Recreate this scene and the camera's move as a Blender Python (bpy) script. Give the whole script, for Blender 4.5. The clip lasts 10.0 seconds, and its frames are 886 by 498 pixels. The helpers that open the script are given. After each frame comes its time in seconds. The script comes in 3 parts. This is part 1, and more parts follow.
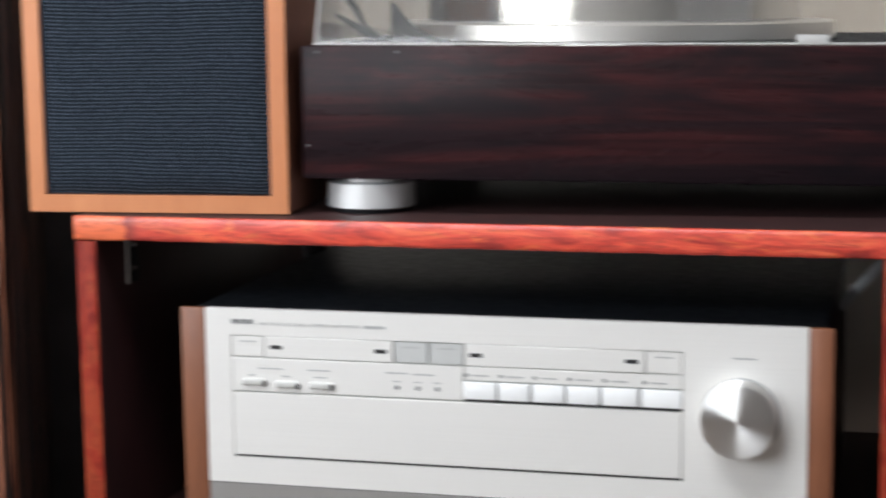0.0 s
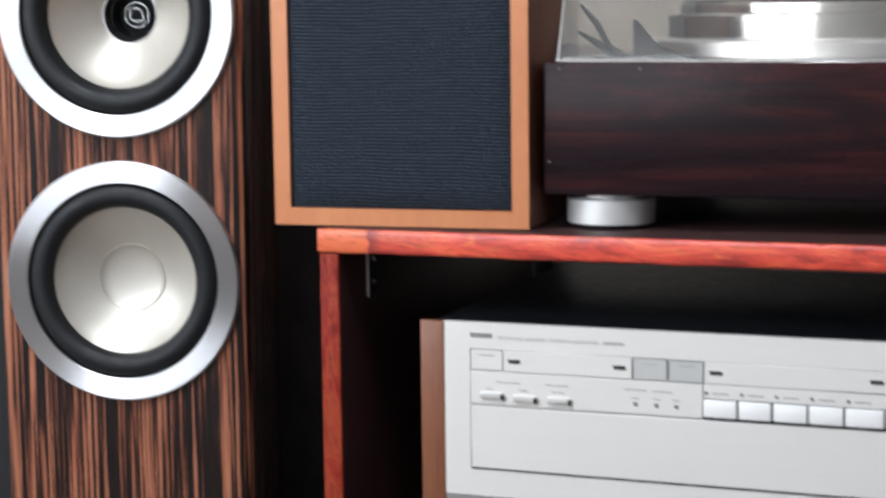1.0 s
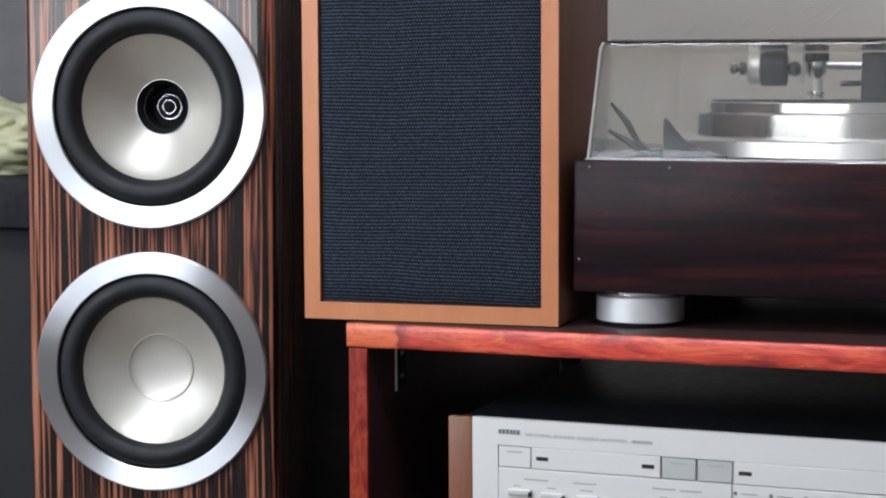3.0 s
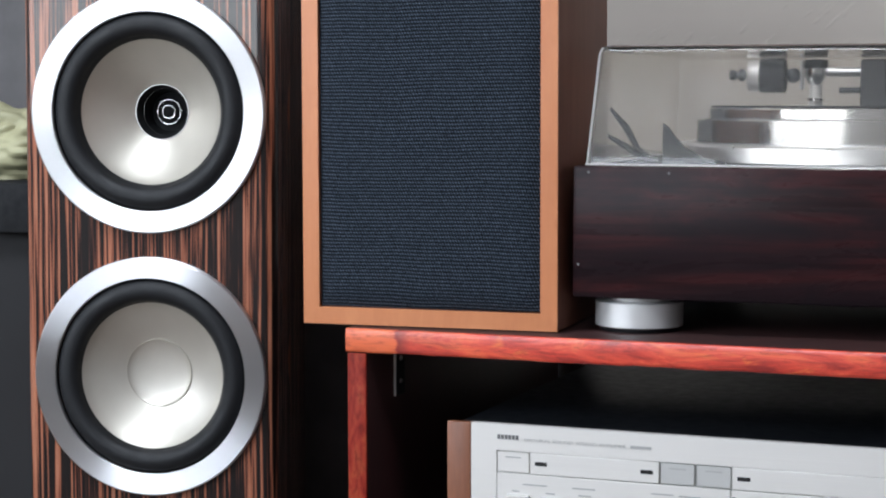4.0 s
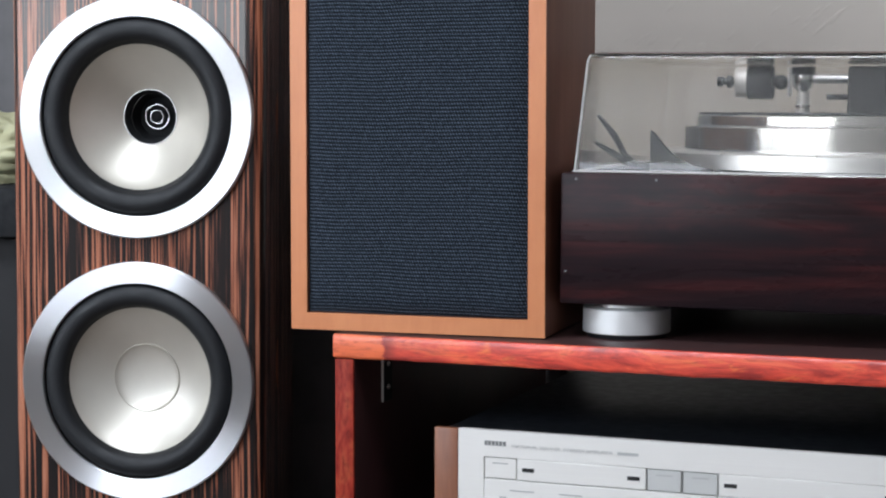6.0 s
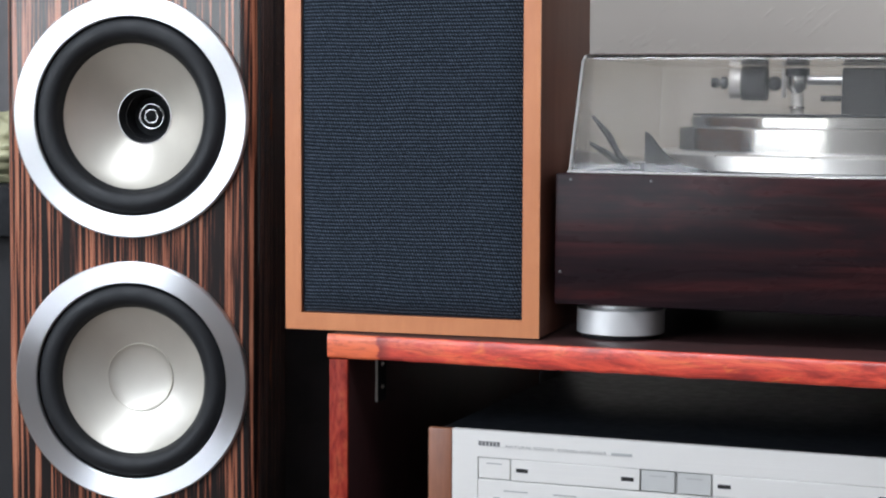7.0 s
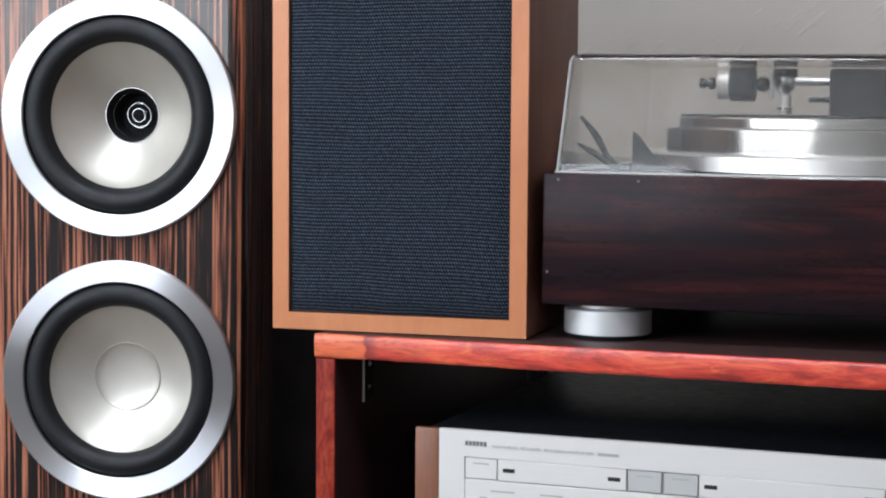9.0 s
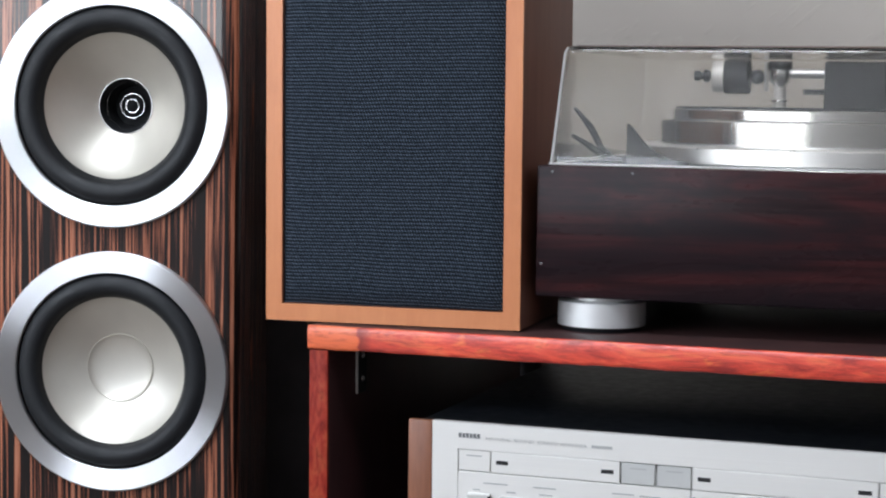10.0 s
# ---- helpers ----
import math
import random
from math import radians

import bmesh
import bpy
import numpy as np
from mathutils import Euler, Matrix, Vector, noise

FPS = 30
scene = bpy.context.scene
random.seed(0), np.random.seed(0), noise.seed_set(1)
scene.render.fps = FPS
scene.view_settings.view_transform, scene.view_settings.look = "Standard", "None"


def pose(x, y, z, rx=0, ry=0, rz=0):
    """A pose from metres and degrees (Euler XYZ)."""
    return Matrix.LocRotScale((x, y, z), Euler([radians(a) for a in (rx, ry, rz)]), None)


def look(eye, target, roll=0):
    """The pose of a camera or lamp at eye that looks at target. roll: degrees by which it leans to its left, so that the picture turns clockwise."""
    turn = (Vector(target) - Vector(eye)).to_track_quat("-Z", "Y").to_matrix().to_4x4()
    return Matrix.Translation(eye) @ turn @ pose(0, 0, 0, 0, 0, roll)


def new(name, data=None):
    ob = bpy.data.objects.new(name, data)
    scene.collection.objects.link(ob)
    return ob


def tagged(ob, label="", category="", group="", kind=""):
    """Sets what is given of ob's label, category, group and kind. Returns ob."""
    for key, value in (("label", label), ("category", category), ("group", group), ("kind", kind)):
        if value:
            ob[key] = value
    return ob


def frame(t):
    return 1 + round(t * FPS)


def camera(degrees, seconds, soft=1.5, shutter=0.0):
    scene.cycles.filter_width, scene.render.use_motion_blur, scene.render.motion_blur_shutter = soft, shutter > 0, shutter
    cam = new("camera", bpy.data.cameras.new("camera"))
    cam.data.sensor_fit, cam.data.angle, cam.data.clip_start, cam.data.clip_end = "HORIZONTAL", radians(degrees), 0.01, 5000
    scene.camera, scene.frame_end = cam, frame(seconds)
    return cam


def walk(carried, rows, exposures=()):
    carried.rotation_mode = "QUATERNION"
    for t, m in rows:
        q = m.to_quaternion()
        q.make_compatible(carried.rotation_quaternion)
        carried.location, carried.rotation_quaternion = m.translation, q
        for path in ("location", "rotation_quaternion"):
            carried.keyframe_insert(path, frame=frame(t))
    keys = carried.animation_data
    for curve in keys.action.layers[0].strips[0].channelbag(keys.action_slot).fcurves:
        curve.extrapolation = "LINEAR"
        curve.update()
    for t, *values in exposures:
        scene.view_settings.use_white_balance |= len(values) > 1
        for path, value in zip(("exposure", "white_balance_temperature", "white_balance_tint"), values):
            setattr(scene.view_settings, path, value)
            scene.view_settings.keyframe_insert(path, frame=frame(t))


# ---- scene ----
cam = camera(27.53, 10.0, soft=2.15, shutter=0.8)
# seconds, eye x y z, yaw, pitch, roll
ROWS = [
    (0, 0.5260, -1.2217, 0.7967, 14.783, -8.053, 0.695),
    (0.1, 0.5195, -1.2214, 0.7950, 15.373, -7.958, 0.582),
    (0.2, 0.5131, -1.2218, 0.7933, 16.034, -7.921, 0.549),
    (0.3, 0.5050, -1.2203, 0.7909, 16.670, -7.887, 0.499),
    (0.4, 0.5007, -1.2234, 0.7893, 17.383, -7.949, 0.625),
    (0.5, 0.4965, -1.2262, 0.7880, 18.006, -8.022, 0.750),
    (0.6, 0.4973, -1.2288, 0.7885, 18.849, -8.087, 0.687),
    (0.7, 0.4966, -1.2296, 0.7887, 19.542, -8.027, 0.772),
    (0.8, 0.4975, -1.2329, 0.7890, 20.140, -7.753, 0.817),
    (0.9, 0.4986, -1.2356, 0.7897, 20.655, -7.436, 0.854),
    (1, 0.4985, -1.2372, 0.7897, 21.078, -7.123, 0.745),
    (1.2, 0.4933, -1.2380, 0.7921, 21.524, -6.610, 0.499),
    (1.3, 0.4915, -1.2395, 0.7935, 21.725, -6.427, 0.462),
    (1.5, 0.4877, -1.2427, 0.7961, 21.844, -6.092, 0.410),
    (1.7, 0.4883, -1.2413, 0.7994, 21.973, -6.004, 0.413),
    (2, 0.4906, -1.2415, 0.8044, 22.027, -5.777, 0.547),
    (2.2, 0.4924, -1.2411, 0.8048, 22.057, -5.498, 0.541),
    (2.5, 0.4954, -1.2399, 0.8048, 21.992, -5.105, 0.545),
    (2.7, 0.4952, -1.2400, 0.8044, 21.928, -4.892, 0.381),
    (3.8, 0.4946, -1.2411, 0.8019, 21.815, -4.441, 0.172),
    (4, 0.4944, -1.2412, 0.8014, 21.814, -4.406, 0.125),
    (4.5, 0.4934, -1.2424, 0.8050, 21.681, -4.536, 0.107),
    (5, 0.4944, -1.2410, 0.8030, 21.609, -4.373, 0.063),
    (5.5, 0.4955, -1.2405, 0.8046, 21.614, -4.310, -0.006),
    (5.7, 0.4961, -1.2416, 0.8047, 21.553, -4.326, -0.001),
    (6.8, 0.4937, -1.2420, 0.8043, 21.292, -4.353, -0.174),
    (7, 0.4939, -1.2429, 0.8044, 21.226, -4.324, -0.201),
    (7.5, 0.4955, -1.2422, 0.8042, 21.057, -4.205, -0.223),
    (8, 0.4987, -1.2403, 0.8043, 21.051, -4.172, -0.271),
    (8.5, 0.4942, -1.2415, 0.8036, 20.869, -4.232, -0.423),
    (9, 0.4957, -1.2418, 0.8040, 20.927, -4.312, -0.377),
    (9.5, 0.4960, -1.2417, 0.8029, 20.943, -4.402, -0.378),
    (10, 0.4947, -1.2394, 0.8028, 20.738, -4.532, -0.540),
]
# seconds, stops, white balance
EXPOSURES = [(0, 0.25, 6850, 10), (0.5, 0.23, 6800, 10), (1, 0.17, 6700, 10), (1.5, -0.10, 6550, 10), (2, -0.12, 6500, 10), (2.5, -0.12, 6500, 10), (4, 0.02, 6500, 10), (7, 0.06, 6500, 10), (10, 0.08, 6500, 10)]
walk(cam, [(t, pose(x, y, z, 90 + pitch, roll, yaw)) for t, x, y, z, yaw, pitch, roll in ROWS], EXPOSURES)

# ---- light: daylight through a wide window facing the hi-fi and a roof window ----
world = bpy.data.worlds.new("sky")
scene.world = world
world.use_nodes = True
wn = world.node_tree
sky = wn.nodes.new("ShaderNodeTexSky")
sky.sky_type, sky.sun_disc = "NISHITA", False
sky.sun_elevation, sky.sun_rotation = radians(40), radians(150)
wn.links.new(sky.outputs[0], wn.nodes["Background"].inputs[0])
wn.nodes["Background"].inputs[1].default_value = 0.12
scene.view_settings.exposure = 0.0


def window_lamp(name, at, target, w, h, watts, colour):
    d = bpy.data.lights.new(name, "AREA")
    d.shape, d.size, d.size_y, d.energy, d.color = "RECTANGLE", w, h, watts, colour
    new(name, d).matrix_world = look(at, target)


# room: x from -3.3 to 2.4, y from -1.8 to 0.5
XL, XR, YF, YB, CEIL = -3.3, 2.4, -1.80, 0.50, 2.5
WZ0, WZ1 = 0.75, 1.85
FW = (-3.05, -0.20)      # wide window behind the viewer, x range
window_lamp("window_daylight", ((FW[0] + FW[1]) / 2, YF - 0.02, (WZ0 + WZ1) / 2), ((FW[0] + FW[1]) / 2, 0, (WZ0 + WZ1) / 2), FW[1] - FW[0], WZ1 - WZ0, 60, (0.88, 0.95, 1.05))
SK = (-0.95, 0.25, -1.55, -0.75)      # roof window in the ceiling: x and y ranges
window_lamp("roof_window_daylight", ((SK[0] + SK[1]) / 2, (SK[2] + SK[3]) / 2, CEIL + 0.06), ((SK[0] + SK[1]) / 2, (SK[2] + SK[3]) / 2 + 0.001, 0), SK[1] - SK[0], SK[3] - SK[2], 50, (0.88, 0.95, 1.05))


# ---- materials ----
class Mat:
    """A node material with a Principled shader and short ways to wire it."""

    def __init__(self, name, rough=0.5, metal=0.0, colour=(0.5, 0.5, 0.5), **sockets):
        self.m = bpy.data.materials.new(name)
        self.m.use_nodes = True
        self.t = self.m.node_tree
        self.b = self.t.nodes["Principled BSDF"]
        self.set(self.b, "Base Color", (*colour, 1)), self.set(self.b, "Roughness", rough), self.set(self.b, "Metallic", metal)
        for k, v in sockets.items():
            self.set(self.b, k.replace("_", " "), v)
        self.co = None

    def set(self, node, key, v):
        if isinstance(v, bpy.types.NodeSocket):
            self.t.links.new(v, node.inputs[key])
        else:
            node.inputs[key].default_value = v

    def node(self, kind, **ins):
        n = self.t.nodes.new("ShaderNode" + kind)
        for k, v in ins.items():
            self.set(n, k.replace("_", " "), v)
        return n

    def coords(self, scale=(1, 1, 1), turn=(0, 0, 0), shift=(0, 0, 0)):
        if self.co is None:
            self.co = self.t.nodes.new("ShaderNodeTexCoord")
        n = self.node("Mapping", Vector=self.co.outputs["Object"])
        n.inputs["Scale"].default_value, n.inputs["Rotation"].default_value, n.inputs["Location"].default_value = scale, turn, shift
        return n.outputs[0]

    def noise(self, vec, scale, detail=3.0, rough=0.55, warp=0.0):
        return self.node("TexNoise", Vector=vec, Scale=scale, Detail=detail, Roughness=rough, Distortion=warp).outputs["Fac"]

    def ramp(self, fac, stops, smooth="LINEAR"):
        n = self.node("ValToRGB", Fac=fac)
        r = n.color_ramp
        r.interpolation = smooth
        while len(r.elements) < len(stops):
            r.elements.new(0.5)
        for e, (p, c) in zip(r.elements, stops):
            e.position = p
            e.color = (*c, 1) if len(c) == 3 else (c[0], c[0], c[0], 1)
        return n.outputs[0]

    def math(self, op, a, b=0.0):
        n = self.t.nodes.new("ShaderNodeMath")
        n.operation = op
        self.set(n, 0, a), self.set(n, 1, b)
        return n.outputs[0]

    def mix(self, fac, a, b, how="MIX"):
        n = self.t.nodes.new("ShaderNodeMix")
        n.data_type, n.blend_type = "RGBA", how
        for k, v in ((0, fac), (6, a), (7, b)):
            if isinstance(v, bpy.types.NodeSocket):
                self.t.links.new(v, n.inputs[k])
            else:
                n.inputs[k].default_value = v if k == 0 else (*v, 1)
        return n.outputs[2]

    def bump(self, height, strength=0.2, dist=0.001):
        n = self.node("Bump", Height=height, Strength=strength, Distance=dist)
        self.set(self.b, "Normal", n.outputs[0])

    def colour(self, v):
        self.set(self.b, "Base Color", v)

    def rough(self, v):
        self.set(self.b, "Roughness", v)


def grey(v):
    return (v, v, v)


def mat_macassar():
    """Glossy ebony veneer with upright orange streaks."""
    m = Mat("macassar_ebony", 0.40, Coat_Weight=0.8, Coat_Roughness=0.05, Specular_IOR_Level=0.15)
    wob = m.noise(m.coords((6, 6, 1.2)), 1.0, 2)
    v = m.node("VectorMath", **{})
    v.operation = "ADD"
    m.set(v, 0, m.coords((1, 1, 0.012)))
    sc = m.node("VectorMath")
    sc.operation = "SCALE"
    m.set(sc, 0, m.node("CombineXYZ", X=wob).outputs[0])
    sc.inputs["Scale"].default_value = 0.010
    m.set(v, 1, sc.outputs[0])
    broad = m.noise(v.outputs[0], 105, 2.5, 0.6)
    fine = m.noise(v.outputs[0], 420, 3, 0.65)
    mixd = m.math("ADD", m.math("MULTIPLY", broad, 0.36), m.math("MULTIPLY", fine, 0.64))
    c = m.ramp(mixd, [(0.42, (0.008, 0.006, 0.006)), (0.494, (0.013, 0.007, 0.006)), (0.520, (0.09, 0.030, 0.018)), (0.546, (0.28, 0.092, 0.050)), (0.61, (0.43, 0.175, 0.10)), (0.67, (0.10, 0.036, 0.025))])
    patch = m.noise(m.coords((30, 30, 3.0)), 1.0, 3)
    c = m.mix(m.ramp(patch, [(0.57, (0.0,)), (0.74, (0.6,))]), c, (0.012, 0.008, 0.008))
    m.colour(c)
    m.bump(fine, 0.03, 0.0004)
    return m.m


def mat_rosewood():
    """Dark rosewood foil of the record player, grain lying along x."""
    m = Mat("dark_rosewood", 0.30, Specular_IOR_Level=0.12)
    band = m.noise(m.coords((1.2, 9, 12), (0, 0, 0), (0.3, 0, 0.55)), 1.5, 4, 0.6, 1.2)
    mott = m.noise(m.coords((9, 20, 34)), 1.0, 4, 0.65, 0.8)
    fine = m.noise(m.coords((7, 120, 230)), 1.0, 4, 0.7, 0.4)
    c = m.ramp(band, [(0.30, (0.009, 0.006, 0.008)), (0.46, (0.020, 0.010, 0.012)), (0.55, (0.044, 0.013, 0.014)), (0.63, (0.022, 0.011, 0.012)), (0.8, (0.009, 0.006, 0.008))])
    c = m.mix(m.ramp(mott, [(0.46, (0.0,)), (0.66, (0.75,))]), c, (0.009, 0.007, 0.009))
    c = m.mix(m.ramp(fine, [(0.44, (0.0,)), (0.68, (0.6,))]), c, (0.006, 0.005, 0.006))
    m.colour(c)
    m.rough(m.ramp(mott, [(0.35, (0.24,)), (0.7, (0.36,))]))
    m.bump(fine, 0.10, 0.0005)
    return m.m


def mat_red_wood(name, lie, k=1.0, end_x=None):
    """Red-stained figured softwood; lie is the grain's direction as a scale; end_x: the paler, more orange end reaches so far."""
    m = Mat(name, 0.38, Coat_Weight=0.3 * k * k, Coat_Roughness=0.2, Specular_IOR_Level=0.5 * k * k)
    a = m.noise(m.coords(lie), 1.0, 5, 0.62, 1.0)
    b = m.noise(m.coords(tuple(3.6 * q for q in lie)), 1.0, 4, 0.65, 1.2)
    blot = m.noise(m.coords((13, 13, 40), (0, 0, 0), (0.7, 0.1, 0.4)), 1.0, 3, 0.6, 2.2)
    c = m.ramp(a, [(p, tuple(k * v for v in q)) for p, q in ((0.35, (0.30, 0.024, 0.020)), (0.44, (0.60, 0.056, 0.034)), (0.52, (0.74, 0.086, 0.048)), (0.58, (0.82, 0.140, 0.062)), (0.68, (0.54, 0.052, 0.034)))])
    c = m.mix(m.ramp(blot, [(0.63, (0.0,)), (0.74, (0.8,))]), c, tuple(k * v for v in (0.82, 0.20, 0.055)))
    if end_x is not None:
        x = m.node("SeparateXYZ", Vector=m.coords()).outputs["X"]
        edge = m.math("ADD", x, m.math("MULTIPLY", m.math("SUBTRACT", b, 0.5), 0.012))
        far = m.math("MULTIPLY", m.math("SUBTRACT", edge, end_x), 85.0)
        knot = m.ramp(far, [(0.0, (0.0,)), (0.25, (1.0,)), (1.0, (0.0,))])
        near = m.ramp(far, [(0.0, (1.0,)), (0.2, (0.0,))])
        c = m.mix(m.math("MULTIPLY", near, 0.8), c, (0.74, 0.165, 0.060))
        c = m.mix(m.math("MULTIPLY", knot, 0.9), c, (0.20, 0.024, 0.020))
        far2 = m.math("MULTIPLY", m.math("SUBTRACT", edge, end_x), 18.0)
        dull = m.ramp(far2, [(0.0, (0.0,)), (0.1, (0.55,)), (0.75, (0.5,)), (1.0, (0.0,))])
        c = m.mix(m.math("MULTIPLY", dull, b), c, (0.24, 0.040, 0.034))
    c = m.mix(m.ramp(b, [(0.50, (0.0,)), (0.68, (0.55,))]), c, tuple(k * v for v in (0.24, 0.026, 0.02)))
    m.colour(c)
    m.rough(m.ramp(b, [(0.3, (0.3,)), (0.7, (0.5,))]))
    m.bump(b, 0.15, 0.0008)
    return m.m


def mat_plain_wood(name, dark, light, lie, rough=0.42):
    m = Mat(name, rough, Coat_Weight=0.1, Coat_Roughness=0.3)
    a = m.noise(m.coords(lie), 1.0, 5, 0.65, 0.5)
    b = m.noise(m.coords(tuple(6 * k for k in lie)), 1.0, 3, 0.6)
    c = m.ramp(m.math("ADD", m.math("MULTIPLY", a, 0.7), m.math("MULTIPLY", b, 0.3)), [(0.35, dark), (0.65, light)])
    m.colour(c)
    m.bump(b, 0.08, 0.0004)
    return m.m


def mat_metal(name, colour, rough, aniso=0.0, lathe=False):
    """Brushed aluminium; lathe: turned round the object's own axis (y), so that the light fans out."""
    m = Mat(name, rough, 1.0, colour)
    if aniso:
        m.set(m.b, "Anisotropic", aniso)
    if lathe:
        tan = m.node("Tangent")
        tan.direction_type, tan.axis = "RADIAL", "Y"
        m.set(m.b, "Tangent", tan.outputs[0])
        m.set(m.b, "Anisotropic Rotation", 0.25)
    else:
        g = m.noise(m.coords((60, 60, 60)), 1.0, 4, 0.6)
        m.rough(m.ramp(g, [(0.3, (rough * 0.85,)), (0.7, (rough * 1.15,))]))
    return m.m


def mat_face():
    """Satin silver-white anodised amplifier front with a fine horizontal brush."""
    m = Mat("satin_aluminium", 0.42, 0.2, (0.80, 0.79, 0.77), Anisotropic=0.4)
    g = m.noise(m.coords((6, 400, 2200)), 1.0, 3, 0.6)
    m.colour(m.ramp(g, [(0.3, (0.765, 0.745, 0.71)), (0.7, (0.80, 0.78, 0.745))]))
    m.bump(g, 0.012, 0.0002)
    return m.m


def mat_cloth():
    """Blue-black speaker cloth with a coarse weave."""
    m = Mat("grille_cloth", 0.9, 0.0, (0.02, 0.03, 0.04), Specular_IOR_Level=0.2)
    slack = m.noise(m.coords((9, 9, 9)), 1.0, 2)
    sl = m.node("CombineXYZ", X=m.math("MULTIPLY", slack, 0.008), Z=m.math("MULTIPLY", slack, 0.007)).outputs[0]
    add = m.node("VectorMath")
    add.operation = "ADD"
    m.set(add, 0, m.coords()), m.set(add, 1, sl)
    xyz = m.node("SeparateXYZ", Vector=add.outputs[0])
    k = 2 * math.pi / 0.0027
    row = m.math("MULTIPLY", xyz.outputs["Z"], k)
    sx = m.math("SINE", m.math("ADD", m.math("MULTIPLY", xyz.outputs["X"], k * 1.22), m.math("MULTIPLY", row, 0.5)))
    sz = m.math("SINE", row)
    w = m.math("ADD", m.math("MULTIPLY", sx, 0.22), m.math("MULTIPLY", sz, 0.28))
    w = m.math("ADD", w, 0.5)
    fuzz = m.noise(m.coords((1, 1, 1)), 420, 3, 0.7)
    w2 = m.math("MULTIPLY", w, m.math("ADD", m.math("MULTIPLY", fuzz, 1.1), 0.4))
    m.colour(m.ramp(w2, [(0.18, (0.003, 0.005, 0.008)), (0.50, (0.008, 0.012, 0.018)), (0.88, (0.064, 0.082, 0.110))]))
    m.bump(w2, 0.6, 0.0008)
    return m.m


def mat_cone(name="cone_paper", k=1.0):
    m = Mat(name, 0.42, 0.60, (0.62, 0.60, 0.56), Coat_Weight=0.5, Coat_Roughness=0.30)
    g = m.noise(m.coords((40, 40, 40)), 1.0, 4)
    m.colour(m.ramp(g, [(p, tuple(k * v for v in q)) for p, q in ((0.3, (0.55, 0.52, 0.46)), (0.7, (0.59, 0.56, 0.495)))]))
    return m.m


def mat_rubber(name="black_rubber", c=0.012, rough=0.5):
    m = Mat(name, rough, 0.0, (c, c * 1.15, c * 1.4), Specular_IOR_Level=0.35)
    g = m.noise(m.coords((90, 90, 90)), 1.0, 3)
    m.rough(m.ramp(g, [(0.3, (rough * 0.85,)), (0.7, (rough * 1.15,))]))
    m.bump(g, 0.05, 0.0003)
    return m.m


def mat_wall():
    """Pale grey embossed wallpaper with slanting strokes."""
    m = Mat("wallpaper", 0.75, 0.0, (0.7, 0.69, 0.66))
    v = m.node("Mapping", Vector=m.coords((1, 1, 1), (0, radians(45), 0)))
    v.inputs["Scale"].default_value = (34, 1, 130)
    v = v.outputs[0]
    st = m.ramp(m.noise(v, 1.0, 1, 0.5), [(0.62, (0.0,)), (0.72, (1.0,))])
    fine = m.noise(m.coords((60, 60, 60)), 1.0, 4)
    m.colour(m.ramp(m.noise(m.coords((2, 2, 2)), 1.0, 3), [(0.3, (0.43, 0.385, 0.340)), (0.7, (0.48, 0.433, 0.383))]))
    m.bump(m.math("ADD", m.math("MULTIPLY", st, 0.7), m.math("MULTIPLY", fine, 0.3)), 0.45, 0.0009)
    return m.m


def mat_simple(name, colour, rough, spread=0.12, scale=30, metal=0.0, bump=0.05):
    m = Mat(name, rough, metal, colour)
    g = m.noise(m.coords((scale, scale, scale)), 1.0, 4)
    m.colour(m.ramp(g, [(0.3, tuple(k * (1 - spread) for k in colour)), (0.7, tuple(k * (1 + spread) for k in colour))]))
    m.bump(g, bump, 0.0005)
    return m.m


def mat_acrylic():
    m = Mat("clear_acrylic", 0.03, 0.0, (0.970, 0.950, 0.915), IOR=1.37)
    m.set(m.b, "Transmission Weight", 0.992)
    g = m.noise(m.coords((25, 25, 25)), 1.0, 4, 0.7)
    m.rough(m.ramp(g, [(0.4, (0.02,)), (0.75, (0.07,))]))
    return m.m


EBONY = mat_macassar()
ROSE = mat_rosewood()
RED = mat_red_wood("red_stained_board", (13, 30, 80), 1.0, -0.034)
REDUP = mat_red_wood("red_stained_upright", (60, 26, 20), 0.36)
TEAK = mat_plain_wood("teak_frame", (0.50, 0.175, 0.066), (0.57, 0.215, 0.085), (40, 40, 9))
WALNUT = mat_plain_wood("walnut_cheek", (0.17, 0.058, 0.028), (0.25, 0.092, 0.044), (60, 12, 8))
RING = mat_metal("turned_aluminium", (0.79, 0.80, 0.825), 0.38, 0.94, True)
KNOB = mat_metal("spun_aluminium_knob", (0.88, 0.87, 0.85), 0.42, 0.97, True)
STEEL = mat_metal("polished_steel", (0.78, 0.78, 0.78), 0.14)
SATIN = mat_metal("satin_metal", (0.48, 0.48, 0.48), 0.34)
FACE = mat_face()
CLOTH = mat_cloth()
CONE = mat_cone()
CAP = mat_cone("cap_paper", 1.0)
RUBBER = mat_rubber("black_rubber", 0.007, 0.55)
BLACK = mat_rubber("black_plastic", 0.008, 0.35)
MATBLACK = mat_rubber("matt_black", 0.006, 0.8)
DECKBLACK = Mat("deck_black", 0.95, 0.0, (0.012, 0.012, 0.013), Specular_IOR_Level=0.04).m
WALL = mat_wall()
ACRYLIC = mat_acrylic()
WHITEKEY = mat_simple("white_key", (0.86, 0.86, 0.85), 0.35, 0.03)
GREYKEY = mat_simple("grey_key", (0.50, 0.50, 0.485), 0.4, 0.03)
